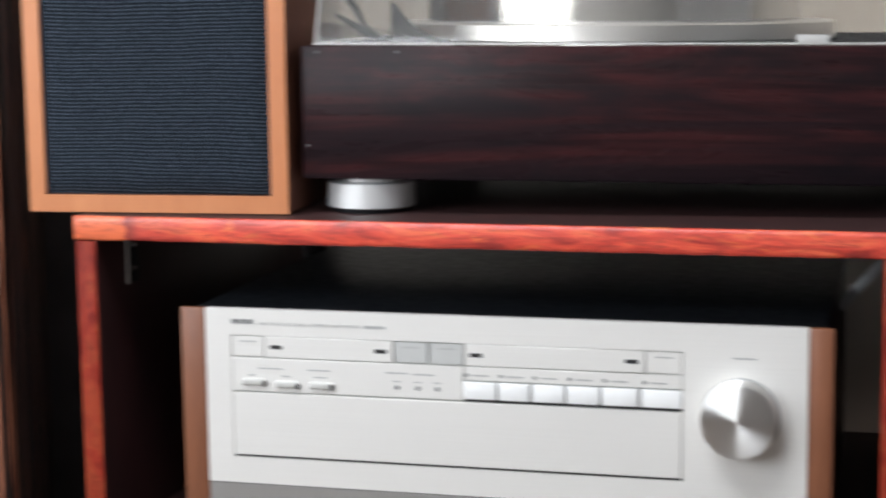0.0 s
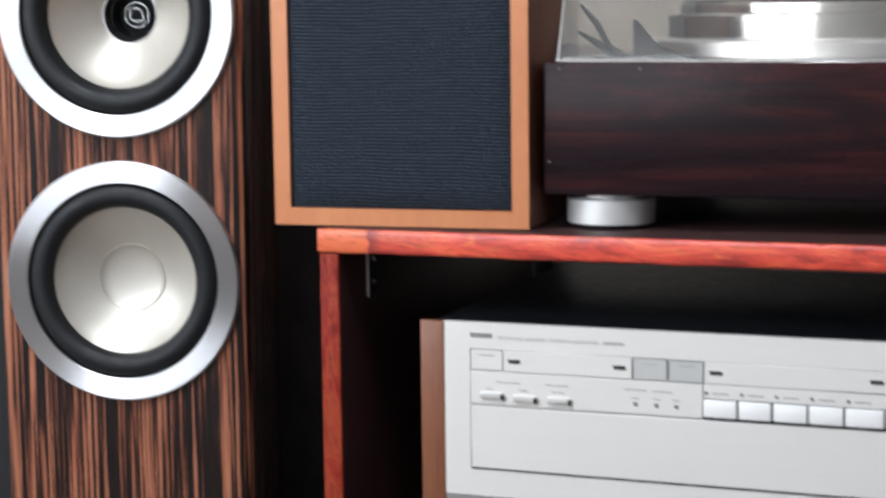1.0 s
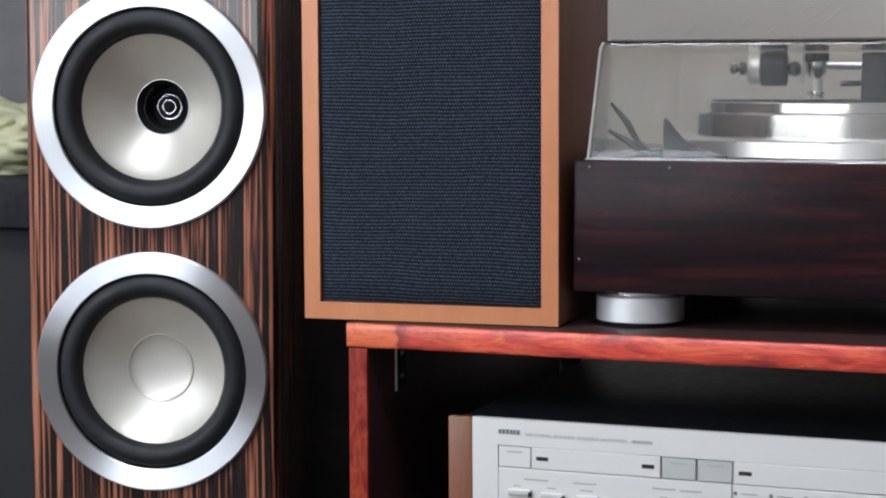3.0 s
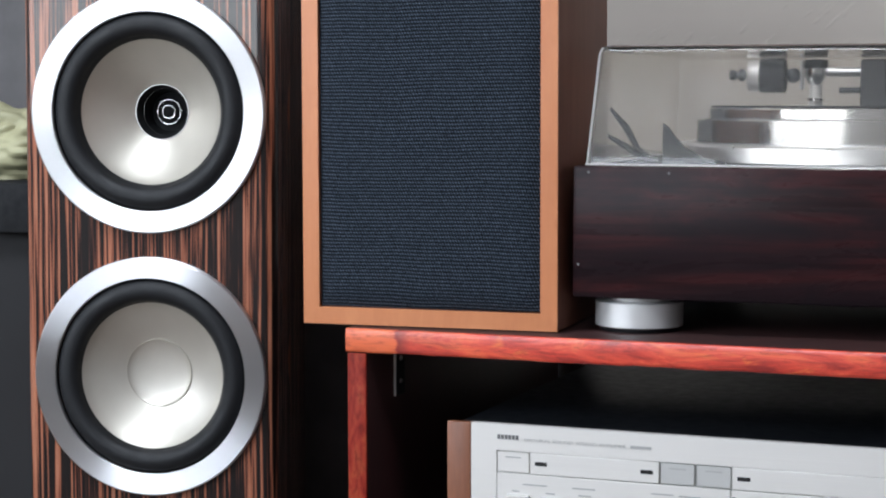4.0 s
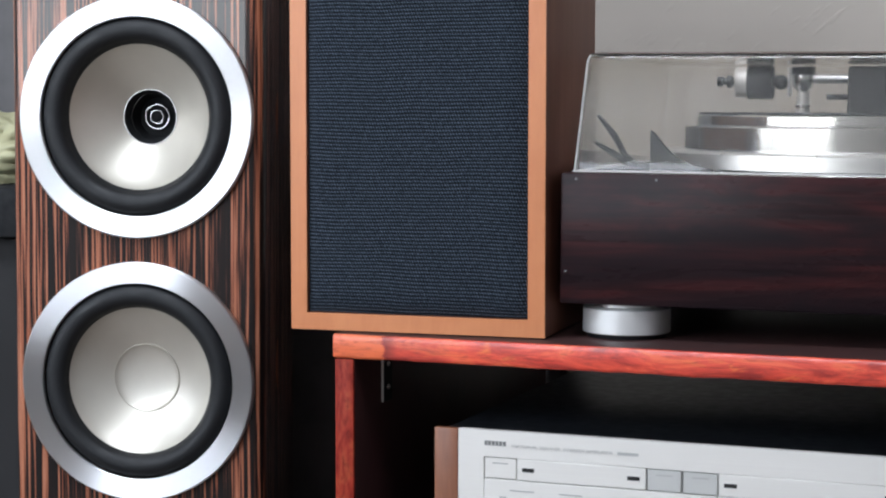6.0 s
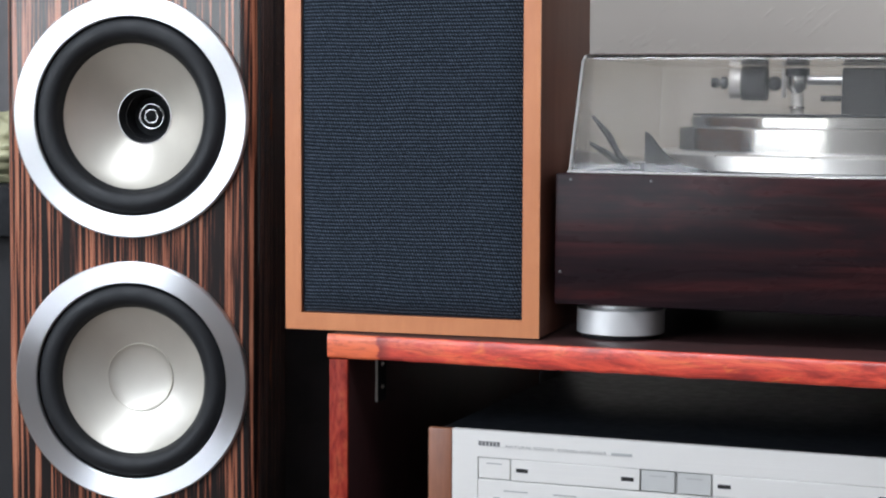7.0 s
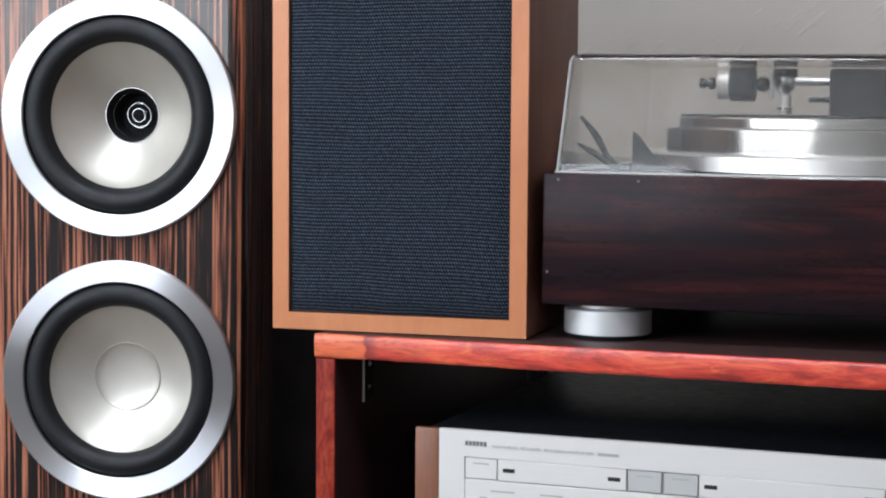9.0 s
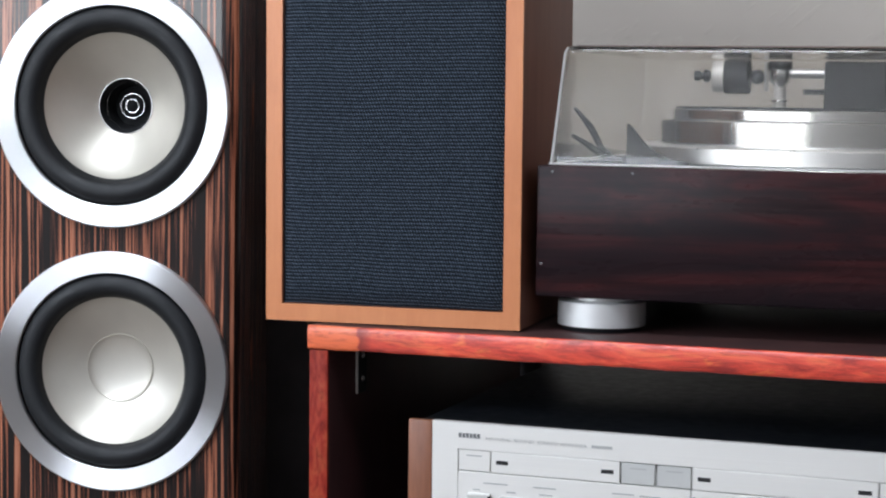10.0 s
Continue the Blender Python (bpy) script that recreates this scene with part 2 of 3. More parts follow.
INK = mat_simple("grey_print", (0.16, 0.16, 0.16), 0.6, 0.05)
FAINT = mat_simple("faint_print", (0.40, 0.40, 0.39), 0.6, 0.05)
DARKGLASS = mat_simple("dark_window", (0.03, 0.03, 0.03), 0.2, 0.05)
CHARCOAL = mat_simple("charcoal_lacquer", (0.008, 0.008, 0.009), 0.85, 0.2, 8)
DARKINSIDE = mat_simple("dark_backing", (0.058, 0.054, 0.056), 0.45, 0.35, 12)
CREAM = mat_simple("cream_film", (0.34, 0.33, 0.20), 0.55, 0.2, 9, 0.0, 0.05)
GREYSTRIP = mat_simple("grey_anodised", (0.30, 0.285, 0.27), 0.4, 0.04, 20, 0.3)
EDGEACRYLIC = Mat("frosted_acrylic_edge", 0.35, 0.0, (0.85, 0.84, 0.82), Transmission_Weight=0.5).m
FLOORMAT = mat_plain_wood("oak_floor", (0.10, 0.070, 0.050), (0.16, 0.11, 0.078), (2, 30, 30))
PALEWALL = mat_simple("white_wall_paint", (0.45, 0.45, 0.45), 0.8, 0.05, 3)
ROOMWALL = mat_simple("grey_room_paint", (0.34, 0.34, 0.35), 0.8, 0.06, 3)
# cabinet sides: brown veneer with the shade away from the window painted in
SIDEVENEER = mat_plain_wood("shaded_side_veneer", (0.19, 0.070, 0.043), (0.24, 0.094, 0.060), (60, 60, 4), 0.65)
# red board colour darkened to hold the shade under the record player
DARKTOP = mat_plain_wood("shaded_red_top", (0.020, 0.006, 0.006), (0.038, 0.010, 0.009), (14, 30, 30), 0.62)
EDGEBROWN = mat_simple("brown_acrylic_edge", (0.12, 0.075, 0.055), 0.3)
# the red wood again, darkened in colour for the shade inside the rack
INNER = mat_plain_wood("shaded_red_inner_face", (0.030, 0.012, 0.013), (0.056, 0.019, 0.019), (50, 26, 8))
SATINFOOT = mat_simple("satin_foot", (0.86, 0.86, 0.85), 0.32, 0.02, 30, 0.55, 0.0)
LEVER = mat_simple("grey_lever", (0.56, 0.55, 0.52), 0.45, 0.03, 30, 0.15)
DULLSTEEL = mat_metal("brushed_platter_rim", (0.80, 0.80, 0.80), 0.32)
COVER = mat_rubber("black_cover", 0.014, 0.35)
GREYBAND = mat_simple("grey_strip", (0.42, 0.43, 0.44), 0.5, 0.06)
CEILMAT = mat_simple("ceiling_paint", (0.62, 0.62, 0.61), 0.8, 0.04)
WHITEPAINT = mat_simple("white_paint", (0.80, 0.80, 0.78), 0.4, 0.03)


# ---- mesh helpers ----
def bm_box(x0, x1, y0, y1, z0, z1, bevel=0.0, seg=2, bm=None):
    bm = bm or bmesh.new()
    r = bmesh.ops.create_cube(bm, size=1.0, matrix=Matrix.LocRotScale(((x0 + x1) / 2, (y0 + y1) / 2, (z0 + z1) / 2), None, (x1 - x0, y1 - y0, z1 - z0)))
    if bevel:
        es = {e for v in r["verts"] for e in v.link_edges}
        bmesh.ops.bevel(bm, geom=list(es), offset=bevel, segments=seg, profile=0.5, affect="EDGES")
    return bm


def bm_lathe(profile, seg=96, m=None, bm=None, close=False):
    """Turns (radius, height) pairs round z. m: pose of the axis."""
    bm = bm or bmesh.new()
    m = m or Matrix()
    rings = []
    for r, h in profile:
        if r < 1e-6:
            rings.append([bm.verts.new(m @ Vector((0, 0, h)))])
        else:
            rings.append([bm.verts.new(m @ Vector((r * math.cos(2 * math.pi * k / seg), r * math.sin(2 * math.pi * k / seg), h))) for k in range(seg)])
    pairs = list(zip(rings, rings[1:])) + ([(rings[-1], rings[0])] if close else [])
    for a, b in pairs:
        for k in range(seg):
            k2 = (k + 1) % seg
            if len(a) == 1 and len(b) == 1:
                continue
            if len(a) == 1:
                bm.faces.new((a[0], b[k], b[k2]))
            elif len(b) == 1:
                bm.faces.new((a[k], b[0], a[k2]))
            else:
                bm.faces.new((a[k], b[k], b[k2], a[k2]))
    return bm


FRONT = pose(0, 0, 0, 90)            # an axis that points to the front (-y)


def bm_tube(points, r, seg=10, bm=None):
    """A round tube along points."""
    bm = bm or bmesh.new()
    pts = [Vector(p) for p in points]
    rings = []
    for i, p in enumerate(pts):
        d = (pts[min(i + 1, len(pts) - 1)] - pts[max(i - 1, 0)]).normalized()
        q = d.to_track_quat("Z", "Y")
        rr = r[i] if isinstance(r, (list, tuple)) else r
        rings.append([bm.verts.new(p + q @ Vector((rr * math.cos(2 * math.pi * k / seg), rr * math.sin(2 * math.pi * k / seg), 0))) for k in range(seg)])
    for a, b in zip(rings, rings[1:]):
        for k in range(seg):
            bm.faces.new((a[k], a[(k + 1) % seg], b[(k + 1) % seg], b[k]))
    bm.faces.new(rings[0][::-1]), bm.faces.new(rings[-1])
    return bm


def to_mesh(name, bm, mat, smooth=40):
    bmesh.ops.recalc_face_normals(bm, faces=bm.faces)
    me = bpy.data.meshes.new(name)
    bm.to_mesh(me)
    bm.free()
    me.materials.append(mat)
    if smooth:
        for p in me.polygons:
            p.use_smooth = True
        me.set_sharp_from_angle(angle=radians(smooth))
    return me


def part(name, bm, mat, parent, label="", at=None, smooth=40):
    ob = new(name, to_mesh(name, bm, mat, smooth))
    ob.parent = parent
    if at is not None:
        ob.matrix_basis = at
    return tagged(ob, label) if label else ob


def thing(name, m, label, category, group=""):
    ob = new(name)
    ob.empty_display_size = 0.05
    ob.matrix_basis = m
    return tagged(ob, label, category, group)


def structure(name, bm, mat, label="", smooth=0):
    return tagged(new(name, to_mesh(name, bm, mat, smooth)), label, kind="structure")


def writing(name, words, size, mat, parent, at, width=None):
    """Words of the built-in font as flat mesh, at a pose whose x runs along the line."""
    cu = bpy.data.curves.new(name, "FONT")
    cu.body, cu.size, cu.extrude = words, size, 0.00008
    tmp = bpy.data.objects.new(name, cu)
    scene.collection.objects.link(tmp)
    bpy.context.view_layer.update()
    me = bpy.data.meshes.new_from_object(tmp.evaluated_get(bpy.context.evaluated_depsgraph_get()))
    bpy.data.objects.remove(tmp)
    if width:
        xs = [v.co.x for v in me.vertices]
        k = width / (max(xs) - min(xs))
        for v in me.vertices:
            v.co.x *= k
    me.materials.clear()
    me.materials.append(mat)
    ob = new(name, me)
    ob.parent, ob.matrix_basis = parent, at
    return ob


# ---- room ----
T = 0.12
structure("floor", bm_box(XL - T, XR + T, YF - T, YB + T, -0.06, 0), FLOORMAT, "brown oak plank floor of the living room")
ceil = bmesh.new()
for b in ((XL - T, SK[0], YF - T, YB + T), (SK[1], XR + T, YF - T, YB + T), (SK[0], SK[1], YF - T, SK[2]), (SK[0], SK[1], SK[3], YB + T)):
    bm_box(*b, CEIL, CEIL + 0.1, bm=ceil)
structure("ceiling", ceil, CEILMAT, "white painted ceiling with a roof window")
structure("wall_north", bm_box(XL - T, XR + T, YB, YB + T, 0, CEIL), WALL, "pale grey wall with embossed slanting strokes")
structure("wall_east", bm_box(XR, XR + T, YF, YB, 0, CEIL), ROOMWALL, "grey painted side wall")


def wall_with_window(name, along, across, w, spans_x):
    """A wall with one opening: along = its ends, across = its two faces, w = the opening's ends."""
    bm = bmesh.new()
    for a0, a1, z0, z1 in ((along[0], w[0], 0, CEIL), (w[1], along[1], 0, CEIL), (w[0], w[1], 0, WZ0), (w[0], w[1], WZ1, CEIL)):
        if spans_x:
            bm_box(a0, a1, across[0], across[1], z0, z1, bm=bm)
        else:
            bm_box(across[0], across[1], a0, a1, z0, z1, bm=bm)
    return structure(name, bm, PALEWALL, "white painted wall with a wide window")


wall_with_window("wall_south", (XL - T, XR + T), (YF - T, YF), FW, True)
structure("wall_west", bm_box(XL - T, XL, YF, YB, 0, CEIL), ROOMWALL, "grey painted side wall")


def window(name, w, face, spans_x):
    top = tagged(new(name), "white painted window frame with a middle bar", kind="structure")
    bars = [(w[0], w[0] + 0.05, WZ0, WZ1), (w[1] - 0.05, w[1], WZ0, WZ1), (w[0] + 0.05, w[1] - 0.05, WZ0, WZ0 + 0.05), (w[0] + 0.05, w[1] - 0.05, WZ1 - 0.05, WZ1)]
    for k in (1, 2):
        c = w[0] + (w[1] - w[0]) * k / 3
        bars.append((c - 0.03, c + 0.03, WZ0 + 0.05, WZ1 - 0.05))
    for a0, a1, z0, z1 in bars:
        b = (a0, a1, face + 0.01, face + 0.06) if spans_x else (face + 0.01, face + 0.06, a0, a1)
        part("window_frame", bm_box(*b, z0, z1, 0.004, 1), WHITEPAINT, top)


window("window_1", FW, YF, True)

# ---- rack of red-stained boards ----
def bm_edge(x0, x1, y0, y1, z0, z1):
    """A lipping along x with a rounded top and a roughly planed, slightly wavy underside."""
    bm = bmesh.new()
    n = 260
    rings = []
    for i in range(n + 1):
        x = x0 + (x1 - x0) * i / n
        lo = z0 + 0.0007 * noise.noise((x * 28, 0, 5.0)) + 0.0004 * noise.noise((x * 90, 2, 1.0))
        hi = z1 + 0.0002 * noise.noise((x * 40, 7, 2.0))
        bow = 0.0002 * noise.noise((x * 33, 4, 9.0))
        prof = [(y1, lo), (y0 + 0.0014, lo), (y0 + 0.0004, lo + 0.0008), (y0 + bow, lo + 0.0024), (y0 + bow, hi - 0.0034), (y0 + 0.0005, hi - 0.0012), (y0 + 0.0018, hi), (y1, hi)]
        rings.append([bm.verts.new((x, y, z)) for y, z in prof])
    for a, b in zip(rings, rings[1:]):
        for k in range(len(a)):
            k2 = (k + 1) % len(a)
            bm.faces.new((a[k], a[k2], b[k2], b[k]))
    bm.faces.new(rings[0]), bm.faces.new(rings[-1][::-1])
    return bm


RX0, RXM, RX1, RY0, RY1, RZ = -0.0739, 0.5226, 1.1200, -0.0190, 0.443, 0.6384
rack = thing("hifi_rack", pose(0, 0, 0), "red-stained wooden hi-fi rack with open compartment", "rack")
tb = part("top_board", bm_box(RX0, RX1, RY0 + 0.0042, RY1, RZ - 0.0177, RZ, 0.0006), DARKTOP, rack, "red-stained top board, shade put into its dark colour")
part("edge_band", bm_edge(RX0, RX1, RY0, RY0 + 0.0041, RZ - 0.0177, RZ), RED, tb, "red-stained figured front edge with an orange end", smooth=50)
sb = part("side_board", bm_box(RX0 + 0.0010, RX0 + 0.0162, RY0 + 0.004, RY1, 0.0, RZ - 0.0185, 0.0004), INNER, rack, "red-stained side board, compartment shade put into its colour")
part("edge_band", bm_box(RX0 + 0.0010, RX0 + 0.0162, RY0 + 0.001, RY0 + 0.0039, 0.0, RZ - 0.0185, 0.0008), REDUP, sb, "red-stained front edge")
sb = part("side_board", bm_box(RXM - 0.0178, RXM - 0.0006, RY0 + 0.004, RY1, 0.0, RZ - 0.0185, 0.0004), INNER, rack, "red-stained side board, compartment shade put into its colour")
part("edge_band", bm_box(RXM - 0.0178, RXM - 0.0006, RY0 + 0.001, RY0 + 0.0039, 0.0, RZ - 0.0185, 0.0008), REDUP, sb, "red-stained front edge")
sb = part("side_board", bm_box(RX1 - 0.0178, RX1 - 0.0006, RY0 + 0.004, RY1, 0.0, RZ - 0.0185, 0.0004), INNER, rack, "red-stained side board, compartment shade put into its colour")
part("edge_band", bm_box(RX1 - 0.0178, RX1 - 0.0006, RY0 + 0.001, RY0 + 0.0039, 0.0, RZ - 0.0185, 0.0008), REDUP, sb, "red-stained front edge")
# takes the same shaded colour, for the dark compartment floor
part("lower_board", bm_box(RX0 + 0.0164, RXM - 0.018, RY0 + 0.010, RY1 - 0.008, 0.377, 0.395, 0.001), DARKTOP, rack)
for bx in (RX0 + 0.0163,):
    # charcoal plate and white edge paint the shaded and lit sides of the steel
    br = part("angle_bracket", bm_box(bx, bx + 0.0020, 0.0354, 0.051, 0.580, 0.6185, 0.0003, 1), CHARCOAL, rack, "small steel angle bracket, shaded plate and lit edge in its colours")
    part("bracket_lit_edge", bm_box(bx, bx + 0.0016, 0.0342, 0.0353, 0.580, 0.6185), WHITEKEY, br)
    part("angle_bracket_leg", bm_box(bx, bx + 0.03, 0.035, 0.051, 0.6172, 0.6192, 0.0004, 1), SATIN, br)
    for sz in (0.591, 0.609):
        part("screw", bm_lathe([(0, 0.0012), (0.0018, 0.001), (0.0026, 0)], 14, pose(bx + 0.0022, 0.043, sz, 0, 90)), STEEL, br)

# ---- silver amplifier ----
amp = thing("amplifier", pose(0, 0, 0), "silver stereo amplifier with walnut side cheeks, in the rack", "amplifier")
AZ0, AZ1 = 0.405, 0.570
AX0, AX1 = 0.0195, 0.4559
part("cabinet", bm_box(0.006, 0.467, 0.0062, 0.352, AZ0, AZ1 - 0.0016, 0.001), COVER, amp, "black metal cover")
for c0, c1 in ((0.0, AX0 - 0.0004), (AX1 + 0.0004, 0.473)):
    part("side_cheek", bm_box(c0, c1, 0.0, 0.0060, AZ0, AZ1, 0.0014), WALNUT, amp, "reddish walnut side cheek")
for fx in (0.06, 0.413):
    for fy in (0.05, 0.31):
        part("foot", bm_lathe([(0, 0.0), (0.018, 0.0), (0.02, 0.002), (0.02, 0.0102), (0, 0.0102)], 28, pose(fx, fy, 0.395)), RUBBER, amp)
PX0, PX1, PZ0, PZ1 = 0.0396, 0.3712, 0.4588, 0.5506


def bm_frame(o, h, y0, y1):
    """A plate with a rectangular hole: o and h are x0, x1, z0, z1 of its edge and its hole."""
    bm = bmesh.new()
    loops = []
    for y in (y0, y1):
        for b in (o, h):
            loops.append([bm.verts.new((x, y, z)) for x, z in ((b[0], b[2]), (b[1], b[2]), (b[1], b[3]), (b[0], b[3]))])
    fo, fh, bo, bh = loops
    for k in range(4):
        n = (k + 1) % 4
        for a, b in ((fo, fh), (bh, bo), (bo, fo), (fh, bh)):
            bm.faces.new((a[k], a[n], b[n], b[k]))
    return bm


face = part("front_panel", bm_frame((AX0, AX1, 0.4392, AZ1), (PX0, PX1, PZ0, PZ1), 0.0, 0.006), FACE, amp, "satin silver front panel", smooth=0)
part("lower_panel", bm_box(AX0, AX1, 0.0004, 0.006, AZ0, 0.4384, 0.0004, 1), GREYSTRIP, amp, "darker grey lower strip")
part("recess", bm_box(PX0, PX1, 0.0030, 0.0058, PZ0, PZ1), GREYKEY, face)
part("lower_groove", bm_box(AX0 + 0.001, AX1 - 0.001, 0.0012, 0.0055, 0.4384, 0.4392), DARKGLASS, face)


def plate(name, x0, x1, z0, z1, mat, proud=0.0, parent=amp, bevel=0.0004, label=""):
    return part(name, bm_box(x0, x1, -proud, 0.0029, z0, z1, bevel, 1), mat, parent, label)


def bar(parent, x0, x1, z0, z1, y=-0.0002, mat=FAINT):
    return part("print", bm_box(x0, x1, y - 0.0001, y + 0.00005, z0, z1), mat, parent)


# upper row: push buttons between two long indicator strips
for x0, x1, mt in ((0.0402, 0.0648, FACE), (0.1643, 0.1888, GREYKEY), (0.1906, 0.2150, GREYKEY), (0.3456, 0.3704, FACE)):
    b = plate("push_button", x0, x1, 0.5347, 0.5498, mt, -0.0004)
    bar(b, (x0 + x1) / 2 - 0.006, (x0 + x1) / 2 + 0.006, 0.5455, 0.5464, 0.0003)
for x0, x1, wins in ((0.0660, 0.1632, (0.0697, 0.1495)), (0.2162, 0.3446, (0.2198, 0.3311))):
    s = plate("indicator_strip", x0, x1, 0.5345, 0.5502, FACE, 0.0003)
    for wx in wins:
        part("indicator_window", bm_box(wx, wx + 0.0093, -0.0005, 0.0002, 0.5408, 0.5438, 0.0002, 1), DARKGLASS, s)
# middle row: three levers, three lamps, six selector keys
mid = plate("control_strip", 0.0400, 0.2147, 0.5090, 0.5338, FACE, 0.0)
for x0, x1, z in ((0.0604, 0.0788, 0.5264), (0.0985, 0.1158, 0.5264), (0.1577, 0.1741, 0.5270), (0.1779, 0.1934, 0.5266), (0.0520, 0.0575, 0.5210), (0.0780, 0.0850, 0.5210), (0.1030, 0.1130, 0.5212)):
    bar(mid, x0, x1, z - 0.0005, z + 0.0004)
for x0, x1, z in ((0.0480, 0.0660, 0.5160), (0.0736, 0.0916, 0.5150), (0.0998, 0.1178, 0.5152)):
    lever = part("lever_knob", bm_box(x0, x1, -0.0026, 0.0005, z - 0.0024, z + 0.0028, 0.0012, 3), LEVER, amp, "small grey metal lever knob")
    part("lever_end", bm_box(x1 - 0.0022, x1 + 0.0004, -0.0030, 0.0003, z - 0.0028, z + 0.0014, 0.0006, 1), DARKGLASS, lever)
for x, mt in ((0.1660, INK), (0.1814, INK), (0.1960, INK)):
    part("indicator_lamp", bm_lathe([(0, 0.0006), (0.0013, 0.0005), (0.0017, 0.0)], 16, pose(x, 0.0, 0.5164) @ FRONT), mt, amp)
    bar(mid, x - 0.0028, x + 0.0028, 0.5205, 0.5213)
keystrip = plate("key_strip", 0.2156, 0.3706, 0.5240, 0.5338, FACE, 0.0)
for x0, x1 in ((0.2157, 0.2390), (0.2410, 0.2632), (0.2655, 0.2882), (0.2902, 0.3130), (0.3150, 0.3404), (0.3428, 0.3706)):
    part("selector_key", bm_box(x0, x1, -0.0016, 0.0029, 0.5106, 0.5230, 0.0005, 2), WHITEKEY, amp, "white selector key")
    bar(keystrip, x0 + 0.006, x0 + 0.0175, 0.5272, 0.5282)
    part("key_lamp", bm_box(x0 + 0.0006, x0 + 0.0030, -0.0006, 0.0002, 0.5267, 0.5290, 0.0003, 1), INK, keystrip)
part("flap_gap", bm_box(PX0 + 0.0006, PX1 - 0.0006, 0.0024, 0.0029, PZ0 + 0.0001, PZ0 + 0.0018), DARKGLASS, amp, "dark gap under the flap")
part("key_gap", bm_box(0.2156, 0.3706, 0.0024, 0.0029, 0.5081, 0.5103), DARKGLASS, amp, "dark gap under the keys")
plate("flap_door", 0.0402, 0.3704, 0.4608, 0.5078, FACE, 0.0002, label="hinged satin silver flap")
# volume knob
knob = part("volume_knob", bm_lathe([(0, 0.0212), (0.0005, 0.0212), (0.0236, 0.0206), (0.0252, 0.0196), (0.0257, 0.018), (0.0259, 0.001), (0.0259, 0.0), (0, 0)], 120, FRONT), KNOB, amp, "spun aluminium volume knob", pose(0.4108, 0.0, 0.5068))
part("knob_shadow_gap", bm_lathe([(0.0, 0.0004), (0.0272, 0.0004), (0.0272, 0.0), (0, 0)], 60, FRONT), FAINT, knob)
bar(amp, 0.4052, 0.4212, 0.5468, 0.5478)
for k in range(6):
    bar(amp, 0.0404 + 0.00285 * k, 0.0427 + 0.00285 * k, 0.5590, 0.5624, mat=INK)
UP = pose(0, 0, 0, 90)
writing("lettering", "NATURAL SOUND  STEREO AMPLIFIER", 0.0030, FAINT, amp, pose(0.0614, -0.0003, 0.5586) @ UP, 0.0770)
bar(amp, 0.1420, 0.1575, 0.5586, 0.5606)


# ---- small bookshelf loudspeaker ----
def bookshelf_speaker(m):
    W, D, H, B = 0.1990, 0.160, 0.340, 0.0128
    sp = thing("bookshelf_speaker", m, "teak-veneered bookshelf loudspeaker with dark blue-black cloth grille, on the rack", "loudspeaker")
    for x0 in (0, W - B):
        part("side_panel", bm_box(x0, x0 + B, 0.0026, D, 0, H, 0.0005), SIDEVENEER, sp, "brown veneered side, darkened in colour for its shade")
    part("bottom_panel", bm_box(B, W - B, 0.0027, D, 0, B, 0.0005), SIDEVENEER, sp)
    part("top_panel", bm_box(B, W - B, 0.0027, D, H - B, H, 0.0005), SIDEVENEER, sp)
    part("front_frame", bm_frame((0, W, 0, H), (B, W - B, B, H - B), 0, 0.0025), TEAK, sp, "orange teak front frame", smooth=0)
    for fx in (0.02, W - 0.02):
        for fy in (0.02, D - 0.02):
            part("felt_pad", bm_lathe([(0, 0), (0.007, 0), (0.007, -0.0011), (0, -0.0011)], 20), MATBLACK, sp, "", pose(fx, fy, 0))
    part("baffle", bm_box(B, W - B, 0.012, D - 0.002, B, H - B), MATBLACK, sp)
    g = bmesh.new()
    n, k = 24, 36
    x0, x1, z0, z1 = B + 0.0004, W - B - 0.0007, B + 0.0007, H - B - 0.0004
    rows = []
    for j in range(k + 1):
        row = []
        for i in range(n + 1):
            u, v = i / n, j / k
            edge = min(u * (x1 - x0), (1 - u) * (x1 - x0), v * (z1 - z0), (1 - v) * (z1 - z0))
            r = 0.0035
            y = 0.0005 if edge >= r else 0.0005 + r - math.sqrt(max(r * r - (r - edge) ** 2, 0))
            row.append(g.verts.new((x0 + u * (x1 - x0), y + 0.0006 * noise.noise((u * 5, v * 7, 3.1)), z0 + v * (z1 - z0))))
        rows.append(row)
    for a, b in zip(rows, rows[1:]):
        for i in range(n):
            g.faces.new((a[i], a[i + 1], b[i + 1], b[i]))
    r = bmesh.ops.extrude_edge_only(g, edges=[e for e in g.edges if e.is_boundary])
    for v in r["geom"]:
        if isinstance(v, bmesh.types.BMVert):
            v.co.y = 0.0118
    part("grille", g, CLOTH, sp, "taut blue-black woven grille cloth", smooth=60)
    return sp


bookshelf_speaker(pose(-0.1139, -0.0078, 0.6396, 0, 0, 3.9))


